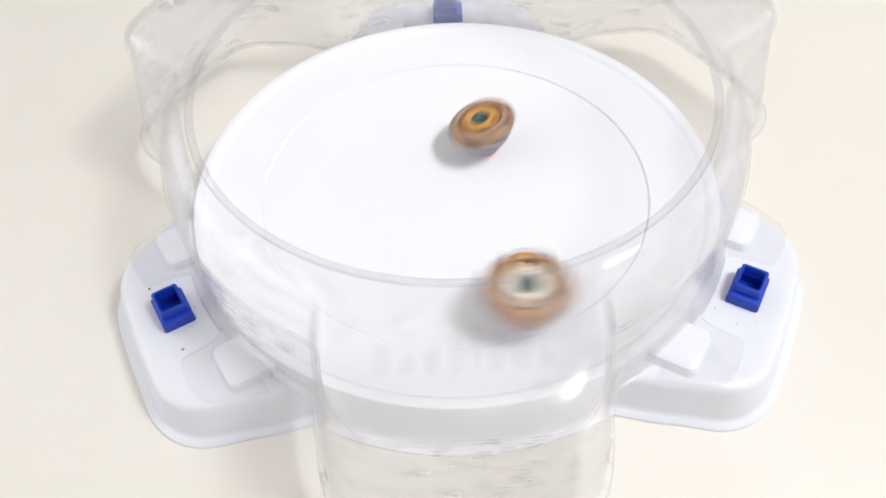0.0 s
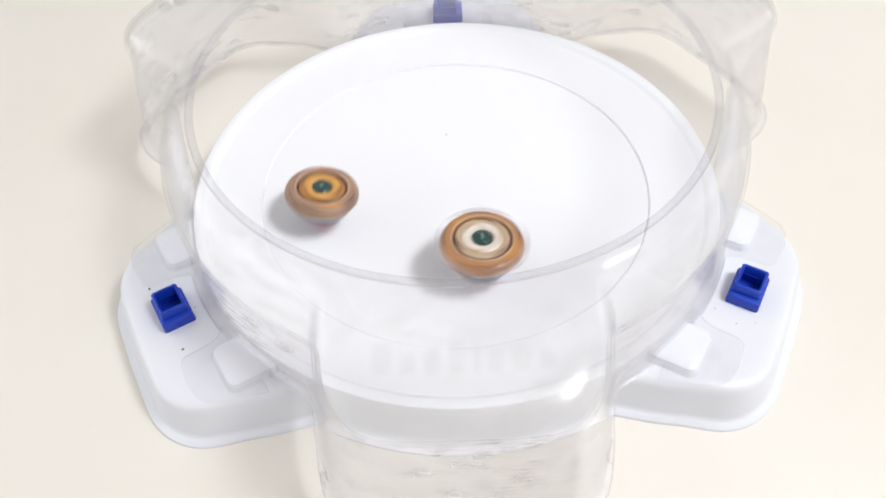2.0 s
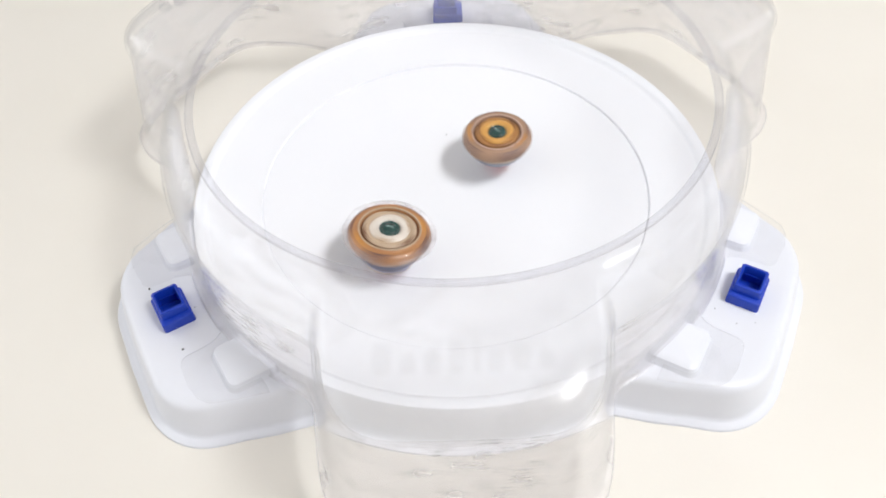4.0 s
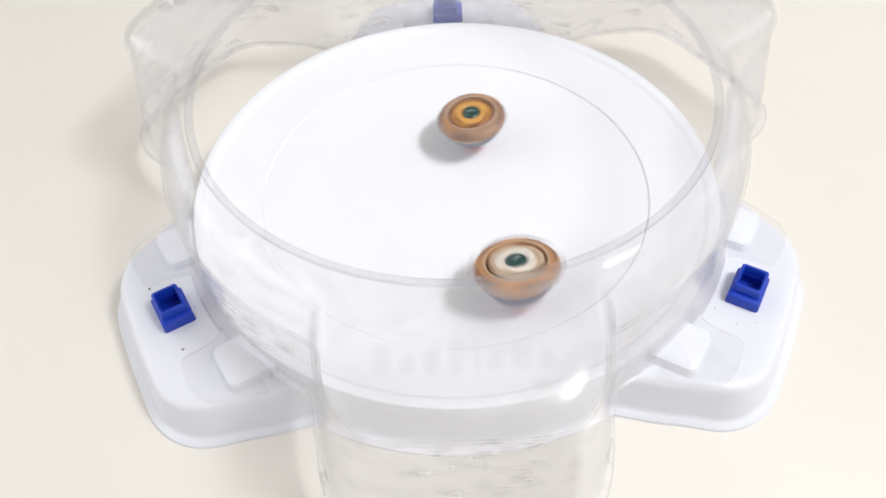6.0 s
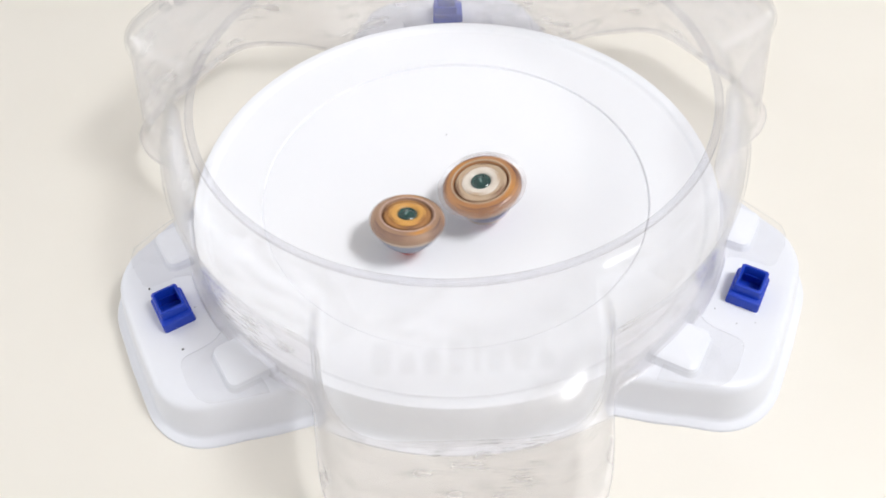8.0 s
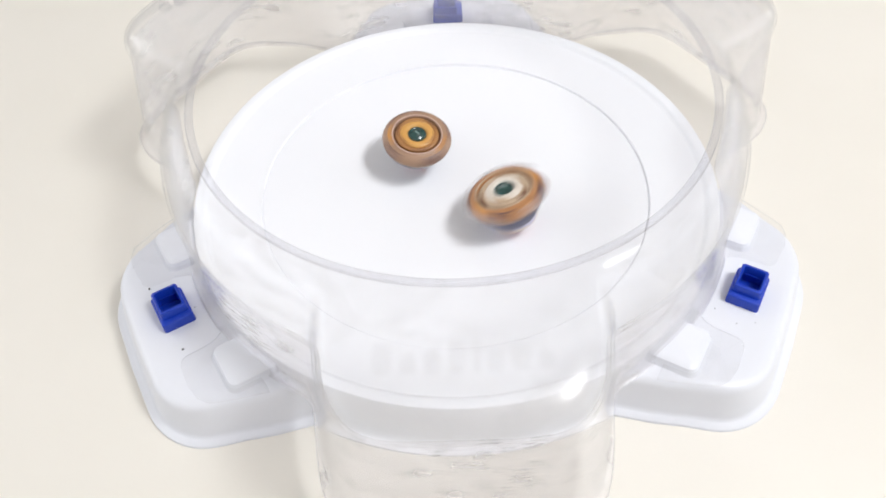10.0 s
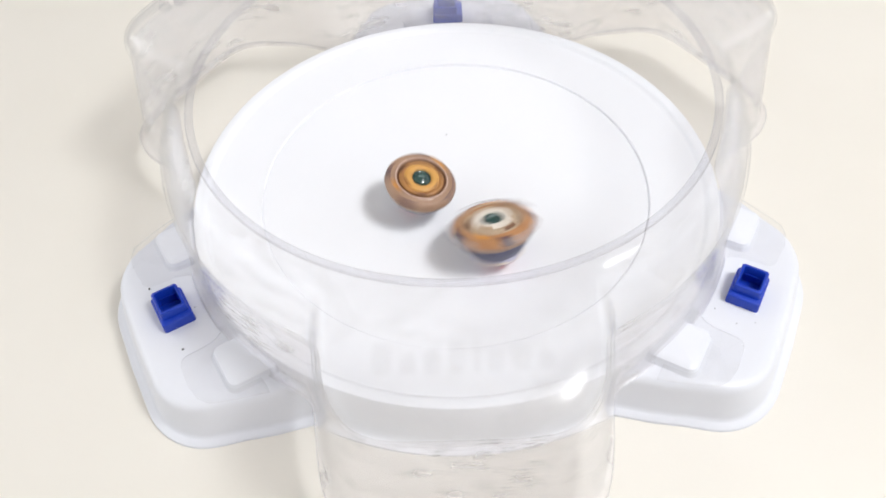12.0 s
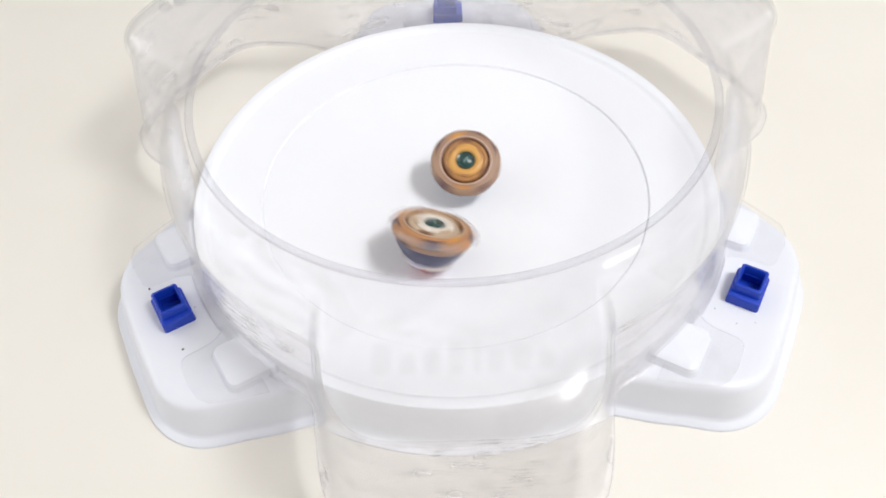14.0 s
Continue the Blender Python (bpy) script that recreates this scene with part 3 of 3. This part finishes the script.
SILVER_PATH = [
    (0, 0.0367, -0.1029, 0.0283, -0.049, 0.001), (0.1, -0.0326, -0.1042, 0.0283, 0.065, 0.076),
    (0.2, -0.0949, -0.0670, 0.0294, 0.153, 0.096), (0.3, -0.1160, 0.0129, 0.0294, 0.179, 0.032),
    (0.4, -0.0564, 0.0987, 0.0289, 0.097, -0.033), (0.5, 0.0612, 0.1269, 0.0335, -0.054, -0.025),
    (0.6, 0.1571, 0.0225, 0.0473, -0.425, 0.088), (0.7, 0.0795, -0.0410, 0.0255, -0.096, 0.056),
    (0.8, -0.0431, -0.0938, 0.0274, 0.092, 0.132), (0.9, -0.1314, -0.0509, 0.0336, 0.227, 0.077),
    (1, -0.1379, 0.0248, 0.0381, 0.249, -0.027), (1.1, -0.1093, 0.0898, 0.0451, 0.216, -0.111),
    (1.2, -0.0689, 0.1207, 0.0332, 0.162, -0.131), (1.3, -0.0467, 0.1202, 0.0313, 0.137, -0.127),
    (1.4, -0.0196, 0.1007, 0.0273, 0.104, -0.102), (1.5, 0.0088, 0.0669, 0.0228, 0.070, -0.059),
    (1.6, 0.0279, 0.0276, 0.0206, 0.036, -0.023), (1.7, 0.0336, -0.0090, 0.0204, 0.021, 0.014),
    (1.8, 0.0304, -0.0358, 0.0208, 0.019, 0.040), (1.9, 0.0227, -0.0558, 0.0222, 0.024, 0.057),
    (2, 0.0124, -0.0667, 0.0228, 0.033, 0.063), (2.1, 0.0027, -0.0713, 0.0232, 0.047, 0.070),
    (2.2, -0.0052, -0.0717, 0.0232, 0.059, 0.071), (2.3, -0.0110, -0.0656, 0.0227, 0.068, 0.063),
    (2.4, -0.0136, -0.0616, 0.0223, 0.071, 0.057), (2.5, -0.0161, -0.0649, 0.0227, 0.075, 0.062),
    (2.6, -0.0197, -0.0715, 0.0235, 0.074, 0.083), (2.7, -0.0205, -0.0709, 0.0234, 0.068, 0.093),
    (2.8, -0.0184, -0.0602, 0.0223, 0.058, 0.089), (2.9, -0.0133, -0.0477, 0.0209, 0.045, 0.083),
    (3, -0.0060, -0.0362, 0.0204, 0.028, 0.077), (3.1, -0.0070, -0.0205, 0.0199, -0.035, 0.093),
    (3.2, -0.0376, 0.0132, 0.0206, -0.060, 0.081), (3.6, -0.0586, -0.0241, 0.0224, 0.053, 0.095),
    (4, -0.0435, -0.0578, 0.0233, 0.116, 0.107), (4.5, -0.0057, -0.0584, 0.0220, 0.062, 0.085),
    (5, 0.0004, -0.0405, 0.0205, 0.052, 0.040), (5.3, 0.0045, -0.0300, 0.0203, 0.045, 0.013),
    (5.5, 0.0221, -0.0537, 0.0219, 0.045, 0.068), (5.7, 0.0299, -0.0730, 0.0239, -0.023, 0.162),
    (5.9, 0.0369, -0.0986, 0.0276, -0.088, 0.264), (6, 0.0336, -0.0926, 0.0266, -0.084, 0.256),
    (6.1, 0.0288, -0.0782, 0.0244, -0.074, 0.221), (6.3, 0.0296, -0.0564, 0.0224, -0.066, 0.162),
    (6.5, 0.0315, -0.0694, 0.0237, -0.059, 0.150), (6.7, 0.0200, -0.0497, 0.0214, -0.077, 0.080),
    (6.9, 0.0117, -0.0253, 0.0201, -0.097, 0.002), (7, 0.0093, -0.0181, 0.0199, -0.109, -0.029),
    (7.1, 0.0106, -0.0265, 0.0203, -0.100, -0.007), (7.3, 0.0041, -0.0269, 0.0202, -0.069, 0.016),
    (7.5, 0.0041, -0.0277, 0.0202, -0.047, 0.041), (7.7, 0.0132, -0.0262, 0.0202, -0.092, 0.027),
    (7.9, 0.0174, -0.0220, 0.0202, -0.130, 0.009), (8, 0.0205, -0.0168, 0.0201, -0.150, -0.004),
    (8.2, 0.0306, -0.0021, 0.0203, -0.263, 0.020), (8.5, 0.0009, 0.0210, 0.0199, -0.041, -0.098),
    (8.9, -0.0460, 0.0221, 0.0210, 0.276, -0.191), (9.3, -0.0491, -0.0329, 0.0219, 0.273, 0.096),
    (9.7, -0.0081, -0.0648, 0.0225, 0.037, 0.305), (10, 0.0384, -0.0285, 0.0208, -0.287, 0.155),
    (10.15, 0.0447, 0.0177, 0.0209, -0.323, -0.047), (10.3, 0.0355, 0.0534, 0.0224, -0.330, -0.237),
    (10.4, 0.0100, 0.0567, 0.0217, -0.144, -0.436), (10.5, -0.0356, 0.0388, 0.0213, 0.297, -0.470),
    (10.6, -0.0633, 0.0070, 0.0224, 0.390, -0.288), (10.7, -0.0674, -0.0217, 0.0232, 0.426, -0.015),
    (10.8, -0.0469, -0.0400, 0.0223, 0.246, 0.228), (10.9, -0.0120, -0.0547, 0.0217, 0.114, 0.308),
    (11, 0.0273, -0.0616, 0.0227, -0.041, 0.354), (11.1, 0.0491, -0.0506, 0.0230, -0.238, 0.307),
    (11.2, 0.0496, -0.0236, 0.0215, -0.386, 0.071), (11.3, 0.0489, 0.0189, 0.0213, -0.420, -0.135),
    (11.4, 0.0291, 0.0517, 0.0219, -0.364, -0.407), (11.5, 0.0044, 0.0524, 0.0214, -0.240, -0.500),
    (11.6, -0.0351, 0.0293, 0.0208, 0.346, -0.324), (11.7, -0.0504, -0.0134, 0.0212, 0.424, -0.041),
    (11.8, -0.0414, -0.0495, 0.0226, 0.314, 0.189), (11.9, -0.0151, -0.0603, 0.0224, 0.045, 0.320),
    (12, 0.0242, -0.0588, 0.0224, -0.113, 0.319), (12.1, 0.0551, -0.0356, 0.0225, -0.337, 0.221),
    (12.2, 0.0626, 0.0038, 0.0223, -0.478, 0.017), (12.3, 0.0455, 0.0468, 0.0226, -0.499, -0.298),
    (12.4, -0.0009, 0.0579, 0.0218, -0.001, -0.500), (12.5, -0.0502, 0.0483, 0.0230, 0.413, -0.491),
    (12.6, -0.0648, -0.0087, 0.0227, 0.423, -0.033), (12.7, -0.0469, -0.0530, 0.0231, 0.286, 0.238),
    (12.8, -0.0086, -0.0796, 0.0241, 0.040, 0.426), (12.9, 0.0387, -0.0634, 0.0236, -0.302, 0.361),
    (13, 0.0637, -0.0178, 0.0227, -0.549, 0.079), (13.1, 0.0590, 0.0176, 0.0222, -0.518, -0.169),
    (13.2, 0.0544, 0.0410, 0.0229, -0.550, -0.222), (13.3, 0.0355, 0.0564, 0.0228, -0.344, -0.394),
    (13.4, 0.0094, 0.0656, 0.0227, -0.021, -0.565), (13.5, -0.0200, 0.0625, 0.0226, 0.326, -0.580),
    (13.6, -0.0368, 0.0388, 0.0213, 0.463, -0.306), (13.7, -0.0442, 0.0108, 0.0208, 0.509, -0.122),
    (13.8, -0.0445, -0.0176, 0.0207, 0.511, 0.053), (13.9, -0.0358, -0.0400, 0.0214, 0.403, 0.181),
    (14, -0.0212, -0.0614, 0.0225, 0.233, 0.384),
]


def spun(rows, start, turn):
    """The rows at every film frame, smoothly between, with the top spinning turn degrees a frame."""
    ts = [r[0] for r in rows]
    out, angle = [], start
    for f in range(int(14 * FPS) + 1):
        t = f / FPS
        i = min(max(sum(1 for q in ts if q <= t + 1e-6) - 1, 0), len(rows) - 2)
        p0, p1, p2, p3 = (np.array(rows[min(max(j, 0), len(rows) - 1)]) for j in (i - 1, i, i + 1, i + 2))
        h = p2[0] - p1[0]
        u = (t - p1[0]) / h
        m1 = (p2 - p0) / max(p2[0] - p0[0], 1e-6) * h
        m2 = (p3 - p1) / max(p3[0] - p1[0], 1e-6) * h
        v = (2 * u ** 3 - 3 * u ** 2 + 1) * p1 + (u ** 3 - 2 * u ** 2 + u) * m1 + (3 * u ** 2 - 2 * u ** 3) * p2 + (u ** 3 - u ** 2) * m2
        axis = Vector((v[4], v[5], math.sqrt(max(1 - v[4] ** 2 - v[5] ** 2, 0.2)))).normalized()
        lean = Vector((0, 0, 1)).rotation_difference(axis).to_matrix().to_4x4()
        out.append((t, Matrix.Translation(v[1:4]) @ lean @ pose(0, 0, 0, 0, 0, angle)))
        angle += turn * (1 - 0.42 * smooth(9.5, 13.5, t))
    return out


def specks():
    random.seed(4)
    bm = bmesh.new()
    spots = [(-0.026, 0.353, -0.1045, 0.0024), (-0.945, -0.705, -0.0625, 0.003), (-1.113, -0.443, -0.0625, 0.003)]
    for x, y, z, r in spots:
        bmesh.ops.create_icosphere(bm, subdivisions=1, radius=S * r * 1.4, matrix=Matrix.Translation((S * x, S * y, S * z)))
    for i in range(12):
        a = radians(random.choice(AXES) + random.uniform(-7, 7))
        q = random.uniform(1.06, 1.22)
        bmesh.ops.create_icosphere(bm, subdivisions=1, radius=S * 0.0018, matrix=Matrix.Translation((S * q * math.cos(a), S * q * math.sin(a), S * -0.062)))
    ob = part("dust_specks", bm, SPECK)
    ob.matrix_world = BASE_M
    tagged(ob, "tiny dark dust specks lying on the white stadium", "dust", kind="stuff")


room()
table()
stadium_base()
first = socket()
lobe_top = [BASE_M @ pose(0, 0, 0, 0, 0, ax) @ Matrix.Translation((S * 1.143, S * shift, S * -0.030)) @ pose(0, 0, 0, 0, 0, half_turn)
            for ax, shift, half_turn in zip(AXES, (-0.024, 0.026, 0.0), (180, 0, 0))]
first.matrix_world = lobe_top[0]
for m in lobe_top[1:]:
    copy_thing(first, m)
cover()
specks()
gold_top = spinning_top("gold_top", "tan and gold plastic spinning top with a dark green core", (TAN, PURPLE, DARK, OCHRE, GOLD, TANSIDE, PINK), 1.0, 22.4, False, 0.5, STEEL)
silver_top = spinning_top("silver_top", "copper-brown spinning top with pale silver ring and clear blades", (COPPER, BRONZE, DARK, TANSIDE, SILVER, TAN, TANSIDE), 1.04, 23.6, True, 1.0, NAVY)


def motions():
    walk(gold_top, spun(GOLD_PATH, 0, -86))
    walk(silver_top, spun(SILVER_PATH, 40, -86))


motions()
